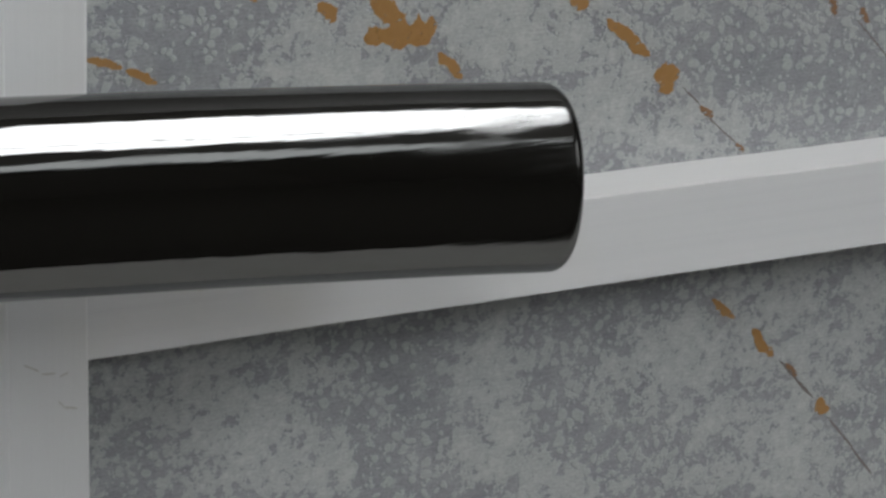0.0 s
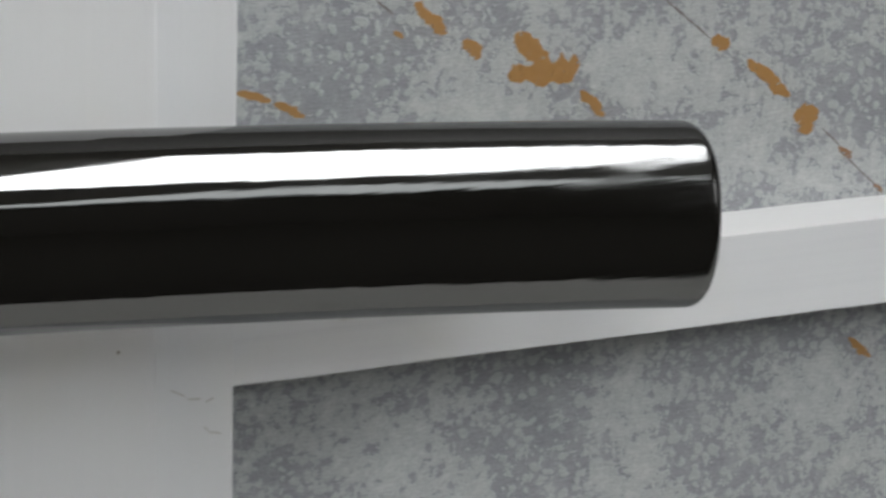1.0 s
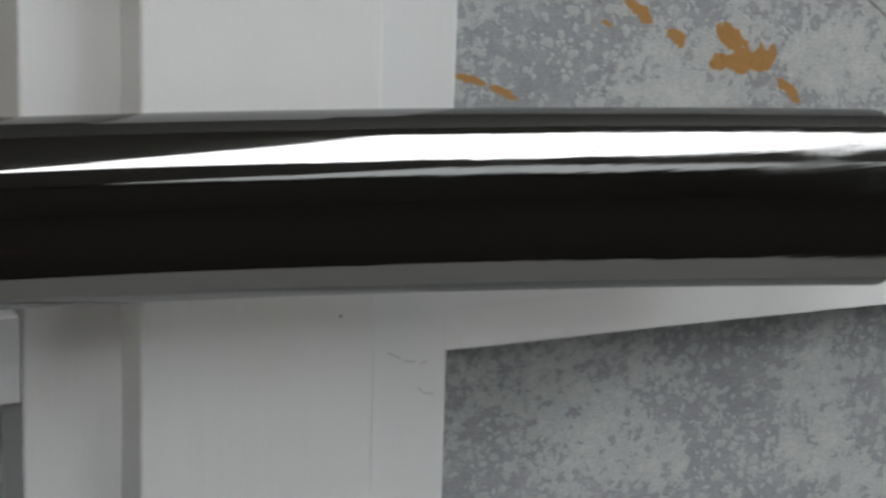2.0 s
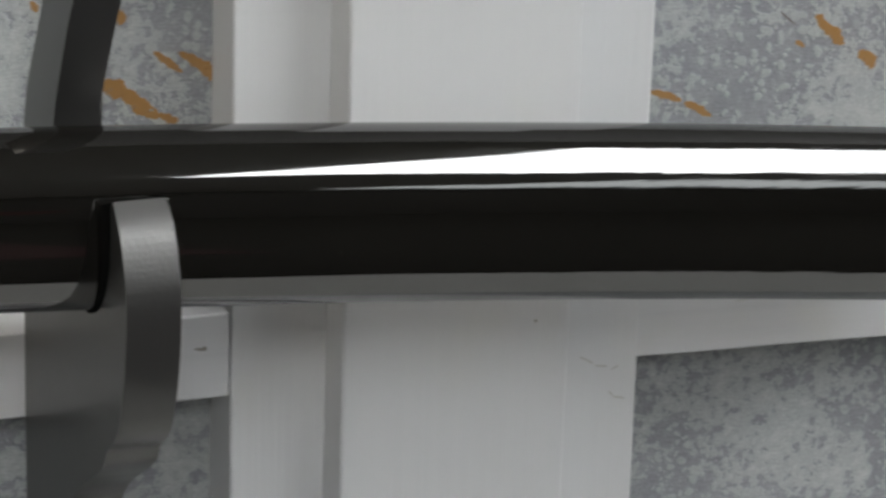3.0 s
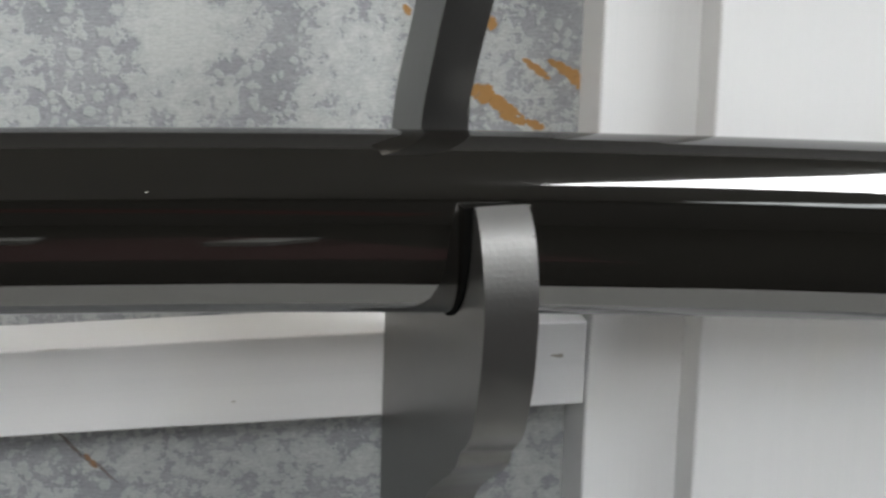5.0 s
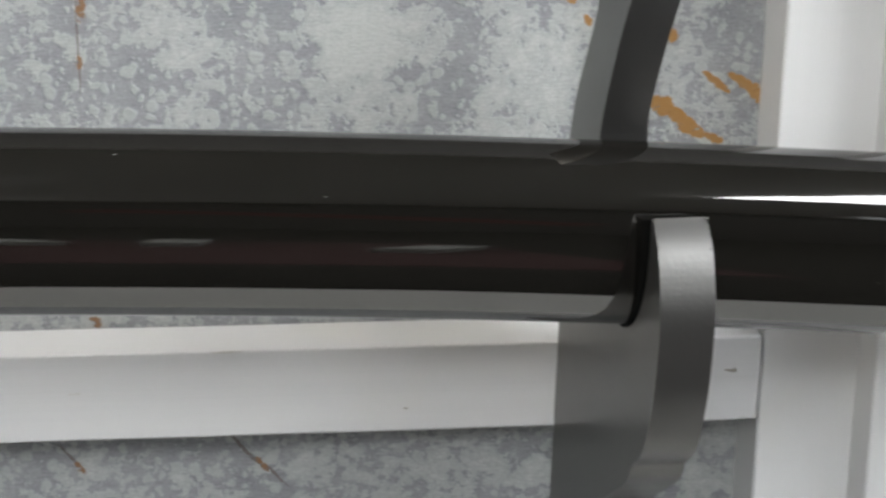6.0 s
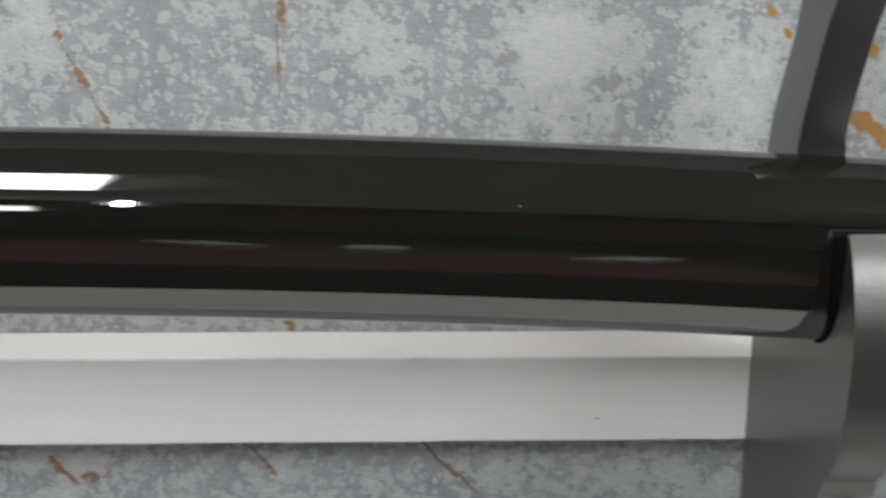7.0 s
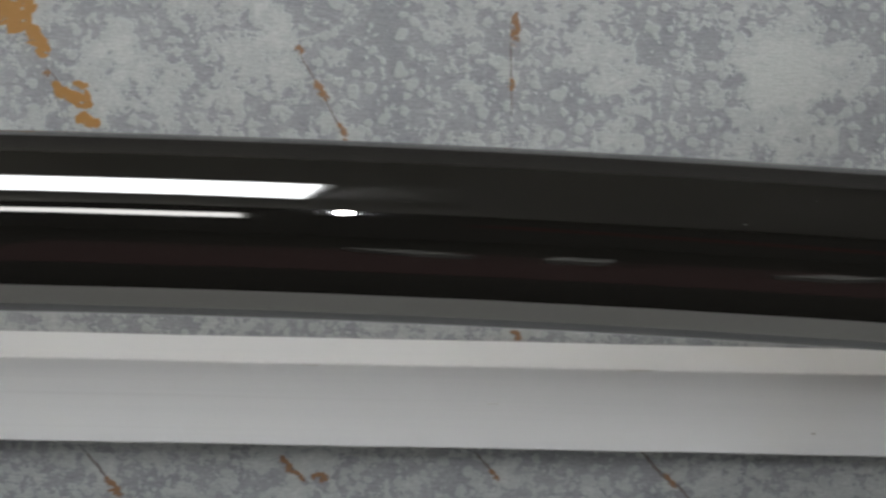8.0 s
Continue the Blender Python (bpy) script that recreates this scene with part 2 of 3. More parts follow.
# cement patches of the printed paper, and one of painted shade: x, z, half length, half width, angle, pale (+) or dark
# (-)
PATCHES = (
    (0.126, 0.060, 0.022, 0.010, -6, -1.0), (0.156, 0.054, 0.007, 0.011, 68, 1.0), (0.206, 0.052, 0.017, 0.008, -6, 1.0), (0.172, 0.049, 0.011, 0.004, 22, 0.6),
    (0.271, 0.041, 0.020, 0.007, -22, -1.0), (0.239, 0.032, 0.013, 0.009, -6, 0.6), (0.300, 0.030, 0.010, 0.015, 56, -0.7), (0.258, 0.026, 0.012, 0.006, 10, 0.6),
    (0.205, -0.035, 0.011, 0.019, 0, 1.0), (0.224, -0.057, 0.014, 0.007, -50, 0.8), (0.228, -0.046, 0.008, 0.009, -10, -1.0), (0.178, -0.020, 0.006, 0.008, 9, -0.8),
    (0.166, -0.028, 0.007, 0.007, 9, -0.6), (0.245, -0.058, 0.009, 0.013, -10, -0.8), (0.255, -0.030, 0.020, 0.009, 4, 0.7), (0.128, -0.027, 0.020, 0.014, 0, 0.3),
    (0.289, -0.062, 0.016, 0.011, -10, 0.5), (-0.129, 0.085, 0.009, 0.008, 1, 1.2), (-0.088, 0.084, 0.009, 0.007, 1, 1.1), (-0.099, 0.074, 0.014, 0.006, -3, 0.5),
    (-0.117, 0.091, 0.004, 0.008, 1, -1.0), (-0.141, 0.082, 0.008, 0.010, 32, -0.9), (-0.132, 0.069, 0.006, 0.005, 1, -0.8), (-0.070, 0.071, 0.005, 0.009, -28, -1.0),
    (-0.230, 0.080, 0.011, 0.011, 1, 0.8), (-0.226, 0.088, 0.005, 0.007, 42, -0.6), (-0.203, 0.080, 0.007, 0.010, 1, 0.5), (-0.178, 0.083, 0.017, 0.010, 1, -0.8),
    (-0.157, 0.077, 0.007, 0.010, 1, -0.6), (-0.255, 0.076, 0.007, 0.008, 1, -0.7), (-0.218, 0.072, 0.011, 0.004, 1, 0.6), (-0.122, 0.067, 0.008, 0.003, 22, 0.7),
    (-0.049, 0.074, 0.007, 0.011, 9, 1.0), (-0.067, 0.076, 0.003, 0.014, -35, -1.0), (-0.082, 0.068, 0.008, 0.005, 0, 0.8), (-0.088, 0.084, 0.012, 0.007, 0, 0.8),
    # the last patch of this row paints the shadow left of the stile
    (-0.106, 0.074, 0.008, 0.009, 0, -0.4), (-0.076, 0.083, 0.007, 0.007, 0, 0.9), (-0.015, 0.070, 0.008, 0.008, 0, 0.5), (-0.003, 0.080, 0.004, 0.014, 0, -0.7),
    (-0.074, -0.016, 0.007, 0.003, -2, 1.0), (-0.096, -0.015, 0.008, 0.003, -2, 0.6), (-0.048, -0.017, 0.006, 0.004, -2, 0.8), (-0.124, -0.017, 0.010, 0.004, -2, -0.4),
    (-0.010, -0.022, 0.006, 0.006, -2, 0.6),
)


def papered_wall():
    """A wall slab whose face is finely divided where the print is seen; each corner carries the print's tone and the
    painted shade.
    """
    bm = bmesh.new()
    tone = bm.verts.layers.float.new("print_and_shade")
    xs = [-SIDE] + [-0.32 + 0.002 * i for i in range(336)] + [SIDE]
    zs = [FLOOR] + [-0.10 + 0.002 * i for i in range(111)] + [PAPER_TOP]
    grid = []
    for z in zs:
        row = []
        for x in xs:
            v = bm.verts.new((x, 0, z))
            px, pz = x + 0.003 * noise.noise(Vector((x * 110, z * 110, 1.5))), z + 0.003 * noise.noise(Vector((x * 110, z * 110, 8.5)))
            for cx, cz, half, wide, angle, weight in PATCHES:
                if abs(px - cx) < 0.04 and abs(pz - cz) < 0.04:
                    c, k = math.cos(math.radians(angle)), math.sin(math.radians(angle))
                    r = math.hypot(((px - cx) * c + (pz - cz) * k) / half, ((pz - cz) * c - (px - cx) * k) / wide)
                    f = min(1, max(0, (1.35 - r) / 0.6))
                    v[tone] += weight * f * f * (3 - 2 * f)
            row.append(v)
        grid.append(row)
    for r0, r1 in zip(grid, grid[1:]):
        for i in range(len(xs) - 1):
            bm.faces.new((r0[i], r0[i + 1], r1[i + 1], r1[i]))
    deep = [bm.verts.new((x, 0.12, z)) for x, z in ((-SIDE, FLOOR), (SIDE, FLOOR), (SIDE, PAPER_TOP), (-SIDE, PAPER_TOP))]
    bm.faces.new(deep)
    bm.faces.new(grid[0] + [deep[1], deep[0]])
    bm.faces.new(grid[-1] + [deep[2], deep[3]])
    bm.faces.new([r[0] for r in grid] + [deep[3], deep[0]])
    bm.faces.new([r[-1] for r in grid] + [deep[2], deep[1]])
    return bm


wall = structure("wall_north", papered_wall(), PAPER,
                 "wall papered in mottled blue-grey cement pattern with copper veins", "wall")
# unseen dark wall, added so the scabbard's top edge mirrors less brightness
structure("added_dark_upper_wall", box(-SIDE, SIDE, 0, 0.12, PAPER_TOP, CEILING), DARK_WALL, "unseen dark brown wall added above the papered part to darken the scabbard's reflection", "wall")
structure("wall_south", box(-SIDE, SIDE, BACK - 0.12, BACK, FLOOR, CEILING), DARK_WALL, "dark brown wall at the far end of the room", "wall")
structure("wall_west", box(-SIDE - 0.12, -SIDE, BACK, 0, FLOOR, CEILING), DARK_WALL, "dark brown side wall of the room", "wall")
structure("wall_east", box(SIDE, SIDE + 0.12, BACK, 0, FLOOR, CEILING), DARK_WALL, "dark brown side wall of the room", "wall")
structure("floor", box(-SIDE, SIDE, BACK, 0.12, FLOOR - 0.1, FLOOR), DARK_FLOOR, "dark floor of the room", "floor")
structure("ceiling", box(-SIDE, SIDE, BACK, 0.12, CEILING, CEILING + 0.1), PLASTER, "plain white plaster ceiling", "ceiling")


def luminaire(x0, x1, y0, y1, mat):
    """A flush ceiling luminaire: an enamelled tray with a glowing opal diffuser below it."""
    lamp = new("ceiling_light")
    lamp.location = ((x0 + x1) / 2, (y0 + y1) / 2, CEILING)
    hx, hy = (x1 - x0) / 2, (y1 - y0) / 2
    part("tray", box(-hx - 0.012, hx + 0.012, -hy - 0.012, hy + 0.012, -0.022, 0.0, 0.003), ALLOY, lamp)
    part("diffuser", box(-hx, hx, -hy, hy, -0.034, -0.022, 0.004), mat, lamp, "glowing opal diffuser")
    return tagged(lamp, "flush white ceiling luminaire with a lit opal diffuser, mirrored in the lacquer or added as fill", "ceiling light", "luminaires of the room")


luminaire(-0.78, -0.10, -4.60, -2.28, TUBE)
luminaire(1.26, 2.50, -3.45, -2.66, SIDE_TUBE)
luminaire(1.24, 2.50, -2.58, -0.66, SIDE_TUBE)
# added fill light, outside the mirrored range, to brighten the rail front
luminaire(-1.75, -0.82, -4.40, -3.42, FILL_TUBE)
# unseen steep warm fill, added to brighten the top of the rail
luminaire(-2.00, -0.66, -1.20, -0.30, WARM_FILL)
luminaire(3.00, 4.80, -8.20, -5.20, FAINT)

light_box = new("wall_light")
light_box.location = (-1.05, BACK, 0.93)
part("tray", box(-0.80, 0.80, 0, 0.03, -0.33, 0.33, 0.004), ALLOY, light_box)
part("diffuser", box(-0.78, 0.78, 0.03, 0.045, -0.31, 0.31, 0.004), FAR_PANEL, light_box, "glowing opal diffuser")
tagged(light_box, "lit opal light box mounted on the far wall", "wall light")

# large faint panel added out of view as soft fill from the right
side_fill_box = new("wall_light")
side_fill_box.location = (SIDE, -3.9, 0.45)
part("tray", box(-0.03, 0, -1.02, 1.02, -0.92, 0.92, 0.004), ALLOY, side_fill_box)
part("diffuser", box(-0.045, -0.03, -1.0, 1.0, -0.9, 0.9, 0.004), SIDE_FILL, side_fill_box, "glowing opal diffuser")
tagged(side_fill_box, "large faint fill panel added out of view on the side wall", "wall light")

# a small floor-standing LED lamp behind the camera, mirrored in the lacquer
LED_X, LED_Y, LED_Z, LED_WATTS = -0.166, -0.725, 0.205, 0.30
work_lamp = new("floor_lamp")
work_lamp.location = (LED_X, LED_Y, FLOOR)
part("base", box(0.85, 1.05, -0.16, 0.04, 0, 0.015, 0.005), DARK_FLOOR, work_lamp)
part("pole", box(0.944, 0.956, -0.066, -0.054, 0.015, LED_Z - FLOOR + 0.01, 0.002), DARK_FLOOR, work_lamp)
part("arm", box(0.0, 0.950, -0.063, -0.057, LED_Z - FLOOR - 0.002, LED_Z - FLOOR + 0.002), DARK_FLOOR, work_lamp)
part("head", box(-0.012, 0.012, -0.062, -0.006, LED_Z - FLOOR - 0.034, LED_Z - FLOOR + 0.034, 0.004), DARK_FLOOR, work_lamp)
tagged(work_lamp, "slim black floor lamp with a small bright LED head", "lamp")
led = bpy.data.lights.new("led", "AREA")
led.shape, led.size, led.size_y, led.energy, led.color = "ELLIPSE", 0.009, 0.050, LED_WATTS, (0.97, 0.97, 1.0)
led_ob = new("led", led)
led_ob.matrix_basis = look((LED_X, LED_Y, LED_Z), (0.0, 0.0, 0.03))

# added out of view: its pale top gives the scabbard's lower grey reflection
cabinet = new("low_cabinet")
cabinet.location = (0, -0.21, FLOOR)
TOP_Z = -0.50 - FLOOR
part("body", box(-1.6, 1.6, -0.195, 0.21, 0.0, TOP_Z - 0.03, 0.003), WHITE_TOP, cabinet)
part("top", box(-1.62, 1.62, -0.21, 0.21, TOP_Z - 0.03, TOP_Z, 0.004), WHITE_TOP, cabinet)
tagged(cabinet, "long low pale grey cabinet added out of view as a reflector below the scabbard", "cabinet")

rug = part("rug", box(-0.6, 0.78, -4.7, -2.4, FLOOR, FLOOR + 0.012, 0.004), RED_CLOTH)
tagged(rug, "dark red rug lying on the floor", "rug")
hanging = part("wall_hanging", box(-0.95, 0.95, 0, 0.02, -0.2, 0.2, 0.004), BANNER)
hanging.matrix_basis = pose(1.32, BACK, 0.36, 0, 28, 0)
tagged(hanging, "dark red cloth hung on the far wall", "wall hanging")


def storage_box(x, y, turn, w, d, h):
    crate = new("storage_box")
    crate.matrix_basis = pose(x, y, FLOOR + 0.012, 0, 0, turn)
    part("body", box(-w / 2, w / 2, -d / 2, d / 2, 0, h - 0.03, 0.006), CARD, crate)
    part("lid", box(-w / 2 - 0.006, w / 2 + 0.006, -d / 2 - 0.006, d / 2 + 0.006, h - 0.03, h, 0.006), CARD, crate)
    return tagged(crate, "closed grey card storage box standing on the dark red rug", "box", "storage boxes on the rug")


for x, y, turn, w, d, h in ((0.27, -4.20, 8, 0.08, 0.46, 0.18), (0.0, -4.25, -12, 0.10, 0.40, 0.14), (0.60, -3.75, 20, 0.09, 0.46, 0.15)):
    storage_box(x, y, turn, w, d, h)


# ---- painted timber frame on the wall ----
FRONT = -0.016       # face of the frame timbers
COVER = -0.029       # face of the board over their joint

rail = part("rail", timber(-0.90, -0.0003, FRONT, 0, 0, 0.0196, 0.0005, "x", 3.1), PAINT_X)
tagged(rail, "white brush-painted horizontal timber rail fixed to the papered wall", "trim", "frame timbers", "structure")
stile = part("stile", timber(0.0, 0.034, FRONT - 0.0002, 0, FLOOR, PAPER_TOP, 0.0008, "z", 8.4), PAINT_Z)
tagged(stile, "white painted upright timber beside the cover board", "trim", "frame timbers", "structure")
stile_b = part("stile", timber(0.062, 0.098, FRONT - 0.0002, 0, FLOOR, PAPER_TOP, 0.0008, "z", 5.7), PAINT_Z)
tagged(stile_b, "white painted upright timber with faint pencil scuffs", "trim", "frame timbers", "structure")
cover = part("cover_board", timber(0.0215, 0.0750, COVER, FRONT - 0.0002, FLOOR, PAPER_TOP, 0.0009, "z", 1.2), PAINT_Z)
tagged(cover, "wide white painted board covering the joint of two uprights", "trim", "frame timbers", "structure")
rail_b = part("rail", timber(0, 0.85, FRONT, 0, 0, 0.0210, 0.0003, "x", 9.9), PAINT_X)
rail_b.matrix_basis = pose(0.0971, 0, -0.0006, 0, 1.35, 0)
tagged(rail_b, "white painted horizontal timber rail, sagging slightly from the upright", "trim", "frame timbers", "structure")


def blot(length, width, depth, seed, rough=0.35, stations=41):
    """A thin irregular patch lying in the x-z plane, its face towards -y."""
    bm = bmesh.new()
    rows = []
    for i in range(stations):
        u = -1 + 2 * i / (stations - 1)
        full = max(0.03, 1 - abs(u) ** 3) ** 0.6
        mid = width * 0.25 * noise.noise(Vector((u * 1.3 + seed * 3.7, seed, 0.3)))
        fray = 0.7 * rough * noise.noise(Vector((u * 9 + seed, 4.4, seed)))
        nick = 0.7 * rough * noise.noise(Vector((u * 19 - seed, 2.2, seed)))
        up = width / 2 * full * max(0.15, 1 + fray + nick + rough * 1.8 * noise.noise(Vector((u * 2.6 + seed * 1.9, 1.7, seed))))
        dn = width / 2 * full * max(0.15, 1 - fray + nick + rough * 1.8 * noise.noise(Vector((u * 2.6 - seed * 2.3, 9.1, seed))))
        x = u * length / 2
        rows.append([bm.verts.new((x, y, mid + z)) for y, z in ((0, up), (-depth, up), (-depth, -dn), (0, -dn))])
    for r0, r1 in zip(rows, rows[1:]):
        for k in range(3):
            bm.faces.new((r0[k], r0[k + 1], r1[k + 1], r1[k]))
    bm.faces.new(rows[0][::-1])
    bm.faces.new(rows[-1])
    return bm


def lay(name, mat, parent, x, z, y, length, width, angle, seed, depth=0.0002, rough=0.35):
    ob = part(name, blot(length, width, depth, seed, rough), mat, parent)
    m = pose(x, y, z, 0, -angle, 0)
    ob.matrix_basis = (parent.matrix_basis.inverted() @ m) if parent else m
    return ob


# copper veins printed on the paper: x, z, length, width, angle
VEINS = (
    (0.1091, 0.0568, 0.0085, 0.00175, -17), (0.1174, 0.0530, 0.0080, 0.00198, -26), (0.1609, 0.0624, 0.0061, 0.00317, -44), (0.1758, 0.0602, 0.0125, 0.00418, -41),
    (0.1779, 0.0548, 0.0159, 0.00451, -8), (0.1843, 0.0559, 0.0072, 0.00525, 4), (0.1723, 0.0559, 0.0053, 0.00319, 12), (0.1916, 0.0470, 0.0091, 0.00240, -45),
    (0.2245, 0.0577, 0.0053, 0.00301, -30), (0.2382, 0.0481, 0.0156, 0.00300, -40), (0.2493, 0.0381, 0.0071, 0.00444, -14), (0.2495, 0.0358, 0.0048, 0.00398, -75),
    (0.2693, -0.0215, 0.0091, 0.00204, -40), (0.2814, -0.0323, 0.0105, 0.00242, -47), (0.3011, -0.0518, 0.0051, 0.00321, -47), (-0.2561, 0.0912, 0.0096, 0.00651, -29),
    (-0.2499, 0.0859, 0.0081, 0.00343, -68), (-0.2523, 0.0941, 0.0049, 0.00319, -60), (-0.2434, 0.0738, 0.0095, 0.00278, -38), (-0.2409, 0.0764, 0.0036, 0.00165, -14),
    (-0.2393, 0.0731, 0.0043, 0.00147, -75), (-0.2393, 0.0682, 0.0058, 0.00281, -21), (-0.0210, 0.0835, 0.0036, 0.00271, -20), (-0.0100, 0.0729, 0.0082, 0.00159, -37),
    (-0.0036, 0.0724, 0.0093, 0.00221, -34), (-0.0007, 0.0702, 0.0053, 0.00246, -57), (-0.0218, 0.0678, 0.0058, 0.00416, -48), (-0.0165, 0.0637, 0.0111, 0.00345, -37),
    (-0.0099, 0.0603, 0.0050, 0.00177, -18), (-0.0394, 0.0870, 0.0028, 0.00146, -67), (-0.0433, 0.0920, 0.0033, 0.00168, -57),
    (0.1480, 0.0720, 0.0046, 0.00225, -53), (0.1518, 0.0687, 0.0072, 0.00295, -44), (0.1428, 0.0670, 0.0028, 0.00120, -31),
)
for i, (x, z, a, b, r) in enumerate(VEINS):
    lay("copper_fleck", FOIL, wall, x, z, 0, a, b, r, 1.3 + i * 0.77, 0.00004 + 0.00002 * (i % 5), 0.34)
RUSTY = (
    (-0.1940, 0.0854, 0.0021, 0.00176, -19), (-0.1892, 0.0762, 0.0058, 0.00160, -61), (-0.1843, 0.0677, 0.0038, 0.00136, -57), (-0.1477, 0.0912, 0.0078, 0.00183, -93),
    (-0.1479, 0.0788, 0.0033, 0.00110, -87), (-0.2332, -0.0174, 0.0064, 0.00224, -53), (-0.1945, -0.0111, 0.0053, 0.00171, -50), (-0.1917, -0.0138, 0.0034, 0.00133, -41),
    (-0.1870, -0.0138, 0.0041, 0.00206, -11), (-0.1476, -0.0128, 0.0038, 0.00118, -45), (-0.1078, -0.0134, 0.0047, 0.00130, -49), (-0.1444, 0.0210, 0.0032, 0.00166, -49),
    (-0.2482, 0.0786, 0.0017, 0.00151, 1), (0.2610, 0.0280, 0.0050, 0.00144, -34), (0.2713, 0.0181, 0.0033, 0.00123, -42), (0.2958, 0.0495, 0.0050, 0.00191, -68),
    (0.3053, 0.0461, 0.0048, 0.00165, -53), (0.2908, -0.0407, 0.0054, 0.00115, -47), (-0.1835, 0.0651, 0.0018, 0.00087, -49),
)
for i, (x, z, a, b, r) in enumerate(RUSTY):
    lay("rust_fleck", RUST, wall, x, z, 0, a, b, r, 40.3 + i * 0.91, 0.00005 + 0.00002 * (i % 5), 0.4)
CRACKS = (
    (0.2653, 0.0234, 0.0152, 0.00041, -41), (0.2927, -0.0435, 0.0162, 0.00072, -46), (0.3109, -0.0643, 0.0240, 0.00075, -50), (0.2568, 0.0320, 0.0081, 0.00040, -43),
    (0.3083, 0.0400, 0.0151, 0.00043, -46), (-0.1482, 0.0826, 0.0228, 0.00037, -87), (-0.2367, -0.0128, 0.0106, 0.00066, -53), (-0.1930, -0.0124, 0.0093, 0.00053, -46),
    (-0.1497, -0.0101, 0.0081, 0.00052, -48), (-0.1120, -0.0093, 0.0123, 0.00078, -47), (-0.1045, -0.0161, 0.0082, 0.00052, -47), (-0.1863, 0.0708, 0.0089, 0.00037, -61),
    (-0.1921, 0.0814, 0.0075, 0.00037, -59), (-0.2463, 0.0775, 0.0073, 0.00050, -50),
    (0.2151, 0.0643, 0.0167, 0.00051, -39), (0.1392, 0.0735, 0.0055, 0.00048, -39),
)
for i, (x, z, a, b, r) in enumerate(CRACKS):
    lay("hairline_vein", CRACK, wall, x, z, 0, a, b, r, 70.1 + i * 0.63, 0.00003, 0.5)

# nail marks and scuffs in the paint
for parent, x, z, y, a, b, r, mat in (
        (rail, -0.0072, 0.0120, FRONT, 0.0028, 0.0005, -8, DENT), (rail, -0.0062, 0.0121, FRONT, 0.0010, 0.0009, 0, DENT),
        (rail, -0.0790, 0.0055, FRONT, 0.0011, 0.0003, -6, DENT), (rail, -0.1180, 0.0195, FRONT, 0.0070, 0.0003, 1, SCUFF),
        (rail, -0.1900, 0.0192, FRONT, 0.0040, 0.0003, 0, SCUFF), (rail, -0.1500, 0.0110, FRONT, 0.0030, 0.0002, 2, SCUFF),
        (cover, 0.0665, 0.0160, COVER, 0.0007, 0.0007, 0, DENT),
        (stile_b, 0.0850, 0.0000, FRONT, 0.0040, 0.0005, -28, SCUFF), (stile_b, 0.0888, -0.0018, FRONT, 0.0034, 0.0005, -8, SCUFF),
        (stile_b, 0.0922, -0.0025, FRONT, 0.0022, 0.0004, 20, SCUFF), (stile_b, 0.0935, -0.0100, FRONT, 0.0034, 0.0005, -14, SCUFF),
        (stile_b, 0.0915, -0.0088, FRONT, 0.0018, 0.0004, -50, SCUFF),
        (rail_b, 0.1240, 0.0110, FRONT, 0.0040, 0.0004, 2, SCUFF)):
    lay("paint_mark", mat, parent, x, z, y - 0.00045, a, b, r, x * 91 + z * 37, 0.0001, 0.4)


# ---- the lacquered scabbard ----
SAYA_Y, SAYA_A = -0.065, 0.0125
SAYA_END = 0.1773


def saya_z(x):
    """Height of the scabbard's centre line, a shallow bow that drops towards its end."""
    return 0.05793 - 0.06906 * x - 0.12824 * x * x + 0.03886 * max(x, -0.3) ** 3


def saya_b(x):
    """Half the height of its oval section, which swells a little towards the end."""
    x = max(x, -0.24)
    return 0.01860 + 0.00342 * x + 0.0072 * x * x


def saya_point(x, a, lift=0.0):
    """A point of its skin, at the angle a up from the front."""
    c, s, e = math.cos(a), math.sin(a), 2 / 2.2
    y = (SAYA_A + lift) * math.copysign(abs(c) ** e, c)
    z = (saya_b(x) + lift) * math.copysign(abs(s) ** e, s)
    return Vector((x, SAYA_Y - y, saya_z(x) + z))


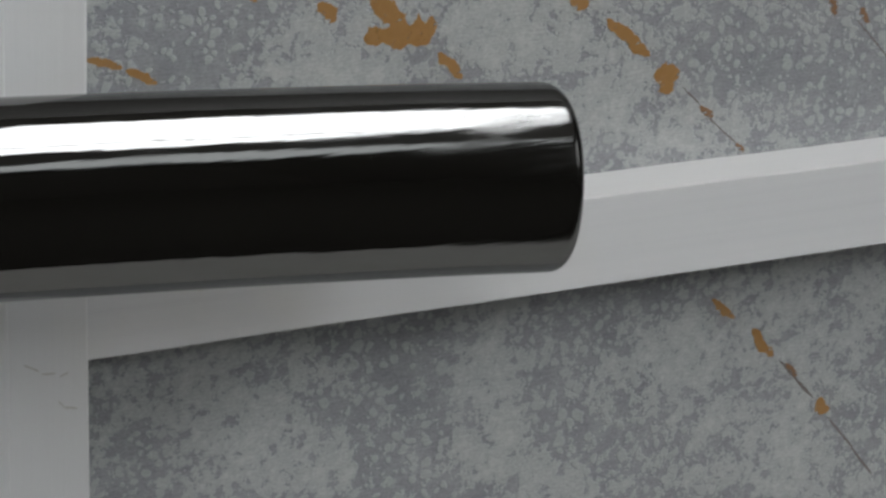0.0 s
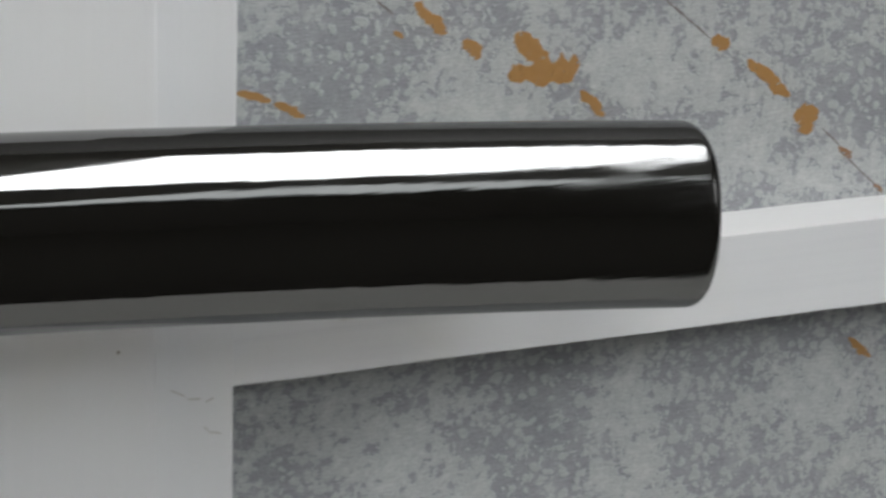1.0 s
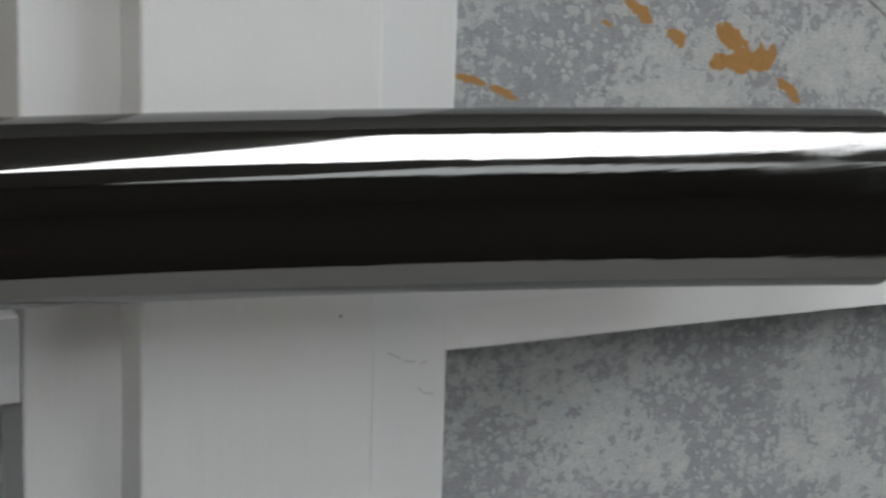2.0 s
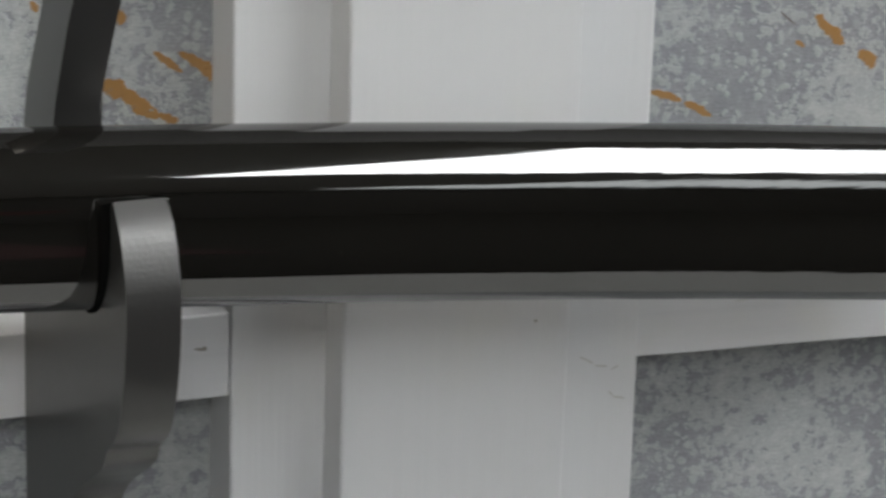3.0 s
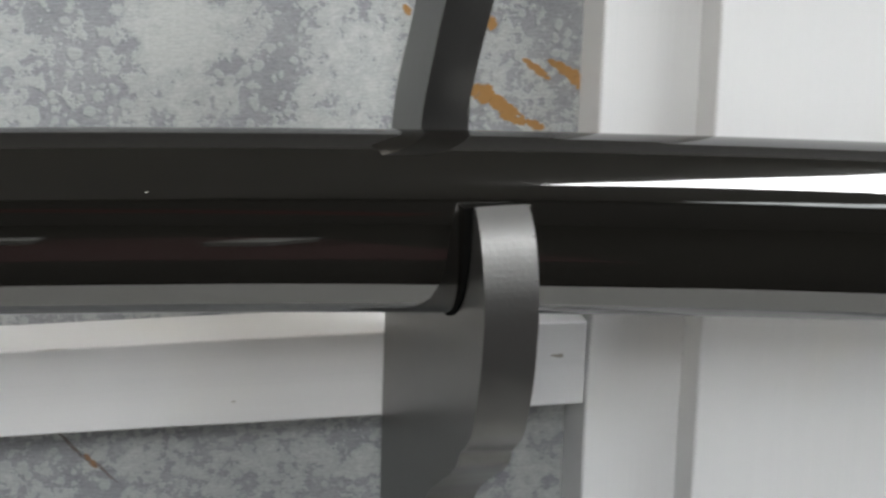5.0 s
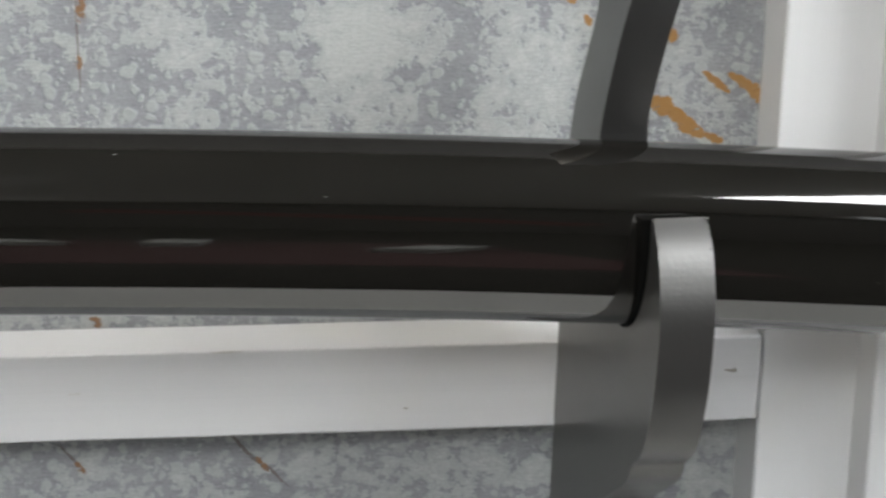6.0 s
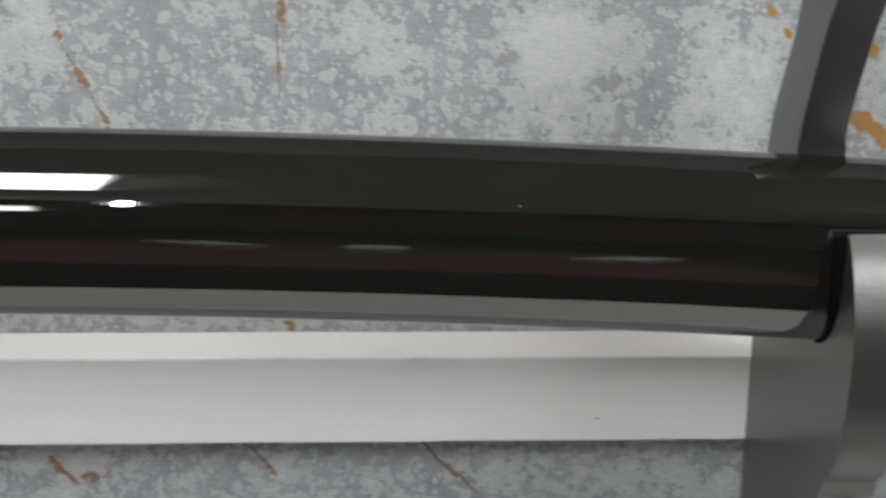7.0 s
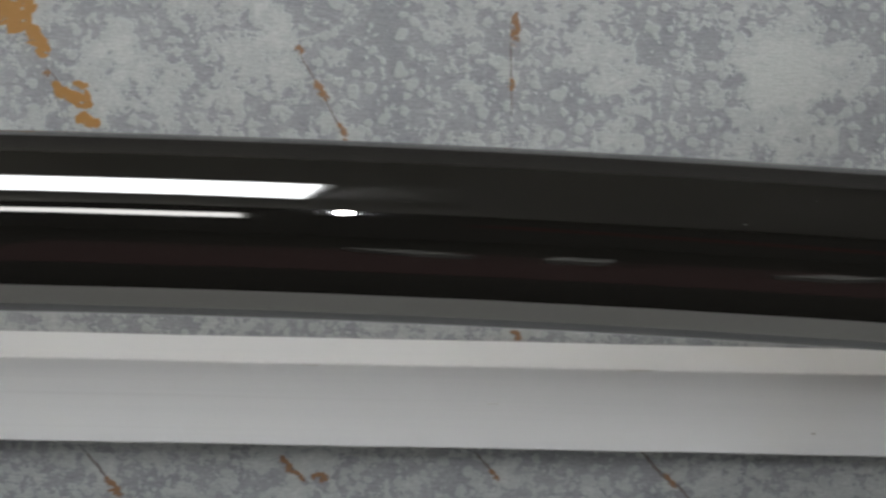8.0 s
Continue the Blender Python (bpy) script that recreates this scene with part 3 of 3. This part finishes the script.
def scabbard():
    thing = new("sword_scabbard")
    bm = bmesh.new()
    around, start = 96, -0.52
    soft = 0.0034
    xs = [start + (SAYA_END - soft - start) * i / 240 for i in range(241)]
    xs += [SAYA_END - soft + soft * math.sin(math.pi / 2 * k / 10) for k in range(1, 11)]
    rings = []
    for x in xs:
        d = max(0.0, (x - (SAYA_END - soft)) / soft)
        inset = -0.0026 * (1 - math.sqrt(max(0.0, 1 - d ** 2.4)))
        ring = []
        for k in range(around):
            a = 2 * math.pi * k / around
            c, s = math.cos(a), math.sin(a)
            w = 0.00004 * noise.noise(Vector((x * 9, c * 0.8, s * 0.8))) + 0.00001 * noise.noise(Vector((x * 34, c * 1.6, s * 1.6 + 4)))
            ring.append(bm.verts.new(saya_point(x, a, inset + w)))
        rings.append(ring)
    for r0, r1 in zip(rings, rings[1:]):
        for k in range(around):
            bm.faces.new((r0[k], r0[(k + 1) % around], r1[(k + 1) % around], r1[k]))
    bm.faces.new(rings[0])
    tip = bm.verts.new((SAYA_END + 0.0003, SAYA_Y, saya_z(SAYA_END)))
    for k in range(around):
        bm.faces.new((rings[-1][k], rings[-1][(k + 1) % around], tip))
    part("body", bm, LACQUER, thing, "", True)
    # dust and small chips in the lacquer
    for i, (x, a) in enumerate(((-0.0048, 0.99), (-0.0926, 0.85), (-0.1066, 0.49), (0.0041, -0.20), (0.1512, 0.59), (0.1457, 0.90), (0.1483, 0.91),
                                (0.1506, 0.87), (0.1484, 0.64), (0.1283, 0.42), (0.1187, 0.45), (-0.1461, 1.01), (-0.1843, 0.64), (0.1652, 0.50))):
        fleck = bmesh.new()
        bmesh.ops.create_icosphere(fleck, subdivisions=1, radius=1)
        size = 0.00010 + 0.00009 * ((i * 7) % 5) / 5
        for v in fleck.verts:
            v.co = Vector((v.co.x * size * (1.2 + (i % 3)), v.co.y * size * 0.5, v.co.z * size * 0.7)) + saya_point(x, a, 0.00003)
        part("dust_speck", fleck, DUST, thing)
    return tagged(thing, "glossy black lacquered curved sword scabbard resting on a grey bracket", "scabbard")


scabbard()


# ---- the bracket ----
def smooth_line(points, steps=6):
    """Catmull-Rom through open control points."""
    pts = [Vector(p) for p in points]
    out = []
    for i in range(len(pts) - 1):
        p0, p1, p2, p3 = pts[max(i - 1, 0)], pts[i], pts[i + 1], pts[min(i + 2, len(pts) - 1)]
        for k in range(steps):
            t = k / steps
            out.append(0.5 * ((2 * p1) + (p2 - p0) * t + (2 * p0 - 5 * p1 + 4 * p2 - p3) * t * t + (3 * p1 - p0 - 3 * p2 + p3) * t ** 3))
    out.append(pts[-1])
    return out


BRACKET_X, BRACKET_W, POST_W = -0.0470, 0.0109, 0.0095


def plate_width(z):
    """The post is a little narrower than the cradle."""
    k = min(1, max(0, (z - 0.066) / 0.012))
    return BRACKET_W + (POST_W - BRACKET_W) * k * k * (3 - 2 * k) + 0.016 * max(0, z - 0.078)


def slab(outline, width, bevel):
    """An outline in the y-z plane, extruded along x, with softened rims."""
    bm = bmesh.new()
    left = [bm.verts.new((0, y, z)) for y, z in outline]
    right = [bm.verts.new((width(z), y, z)) for y, z in outline]
    n = len(outline)
    bm.faces.new(left)
    bm.faces.new(right[::-1])
    for i in range(n):
        bm.faces.new((left[i], right[i], right[(i + 1) % n], left[(i + 1) % n]))
    rim = [e for e in bm.edges if abs(e.verts[0].co.x - e.verts[1].co.x) < 0.0004 and (e.verts[0].co.x > width(0.1) * 0.5) == (e.verts[1].co.x > width(0.1) * 0.5)]
    bmesh.ops.bevel(bm, geom=rim, offset=bevel, segments=2, profile=0.5, affect="EDGES")
    return bm


def bracket():
    """A thick plate on edge: a post that leans out above, a felt-lined cradle and an upturned lip with an ogee belly."""
    thing = new("sword_bracket")
    belly = [(-0.0836, 0.0698), (-0.0880, 0.0650), (-0.0912, 0.0580), (-0.0925, 0.0520), (-0.0924, 0.0450), (-0.0913, 0.0370),
             (-0.0890, 0.0290), (-0.0868, 0.0237), (-0.0832, 0.0198), (-0.0795, 0.0170), (-0.0775, 0.0135), (-0.0728, 0.0098), (-0.0660, 0.0055),
             (-0.0580, 0.0000), (-0.0520, -0.0070), (-0.0450, -0.0220), (-0.0340, -0.0420), (-0.0172, -0.0560)]
    back = [(-0.0172, 0.0560), (-0.0216, 0.0750), (-0.0352, 0.0980), (-0.0425, 0.1180), (-0.0545, 0.1380)]
    front = [(-0.0830, 0.1330), (-0.0700, 0.1190), (-0.0575, 0.1030), (-0.0482, 0.0870), (-0.0430, 0.0760), (-0.0424, 0.0680)]
    # the cradle follows the scabbard's skin; black felt fills the gap between them
    x = BRACKET_X + 0.006
    skin, inner = [], []
    for k in range(45):
        a = math.radians(-178 + 197 * k / 44)
        u = min(1, max(0, (math.degrees(a) + 75) / 103))
        gap = 0.0004 + 0.0052 * u * u * (3 - 2 * u)
        for line, lift in ((skin, -0.0002), (inner, gap)):
            p = saya_point(x, a, lift)
            line.append(Vector((p.y, p.z)))
    outline = smooth_line(belly) + smooth_line(back, 5) + smooth_line(front)[:-1] + inner
    part("plate", slab(outline, plate_width, 0.0005), BRACKET, thing)
    felt = part("felt_lining", slab([tuple(p) for p in inner] + [tuple(p) for p in skin[::-1]], lambda z: BRACKET_W + 0.0004, 0.0001), FELT, thing,
                "black felt lining")
    felt.location = (-0.0003, 0, 0)
    # bare metal where the coating has chipped along the lip's edge
    for i, (y, z, a, b) in enumerate(((-0.0842, 0.0697, 0.0012, 0.0004), (-0.0856, 0.0684, 0.0004, 0.0008), (-0.0886, 0.0650, 0.0003, 0.0009),
                                      (-0.0918, 0.0570, 0.0003, 0.0006))):
        chip = bmesh.new()
        bmesh.ops.create_icosphere(chip, subdivisions=1, radius=1)
        for v in chip.verts:
            v.co = Vector((BRACKET_W - 0.0004 + v.co.x * a * 0.5, y + v.co.y * 0.0003, z + v.co.z * b * 0.5))
        part("chip", chip, DUST, thing)
    thing.matrix_basis = pose(BRACKET_X, 0, 0, 0, 0, 1.9)
    return tagged(thing, "grey powder-coated steel sword bracket screwed to the white rail", "bracket")


bracket()
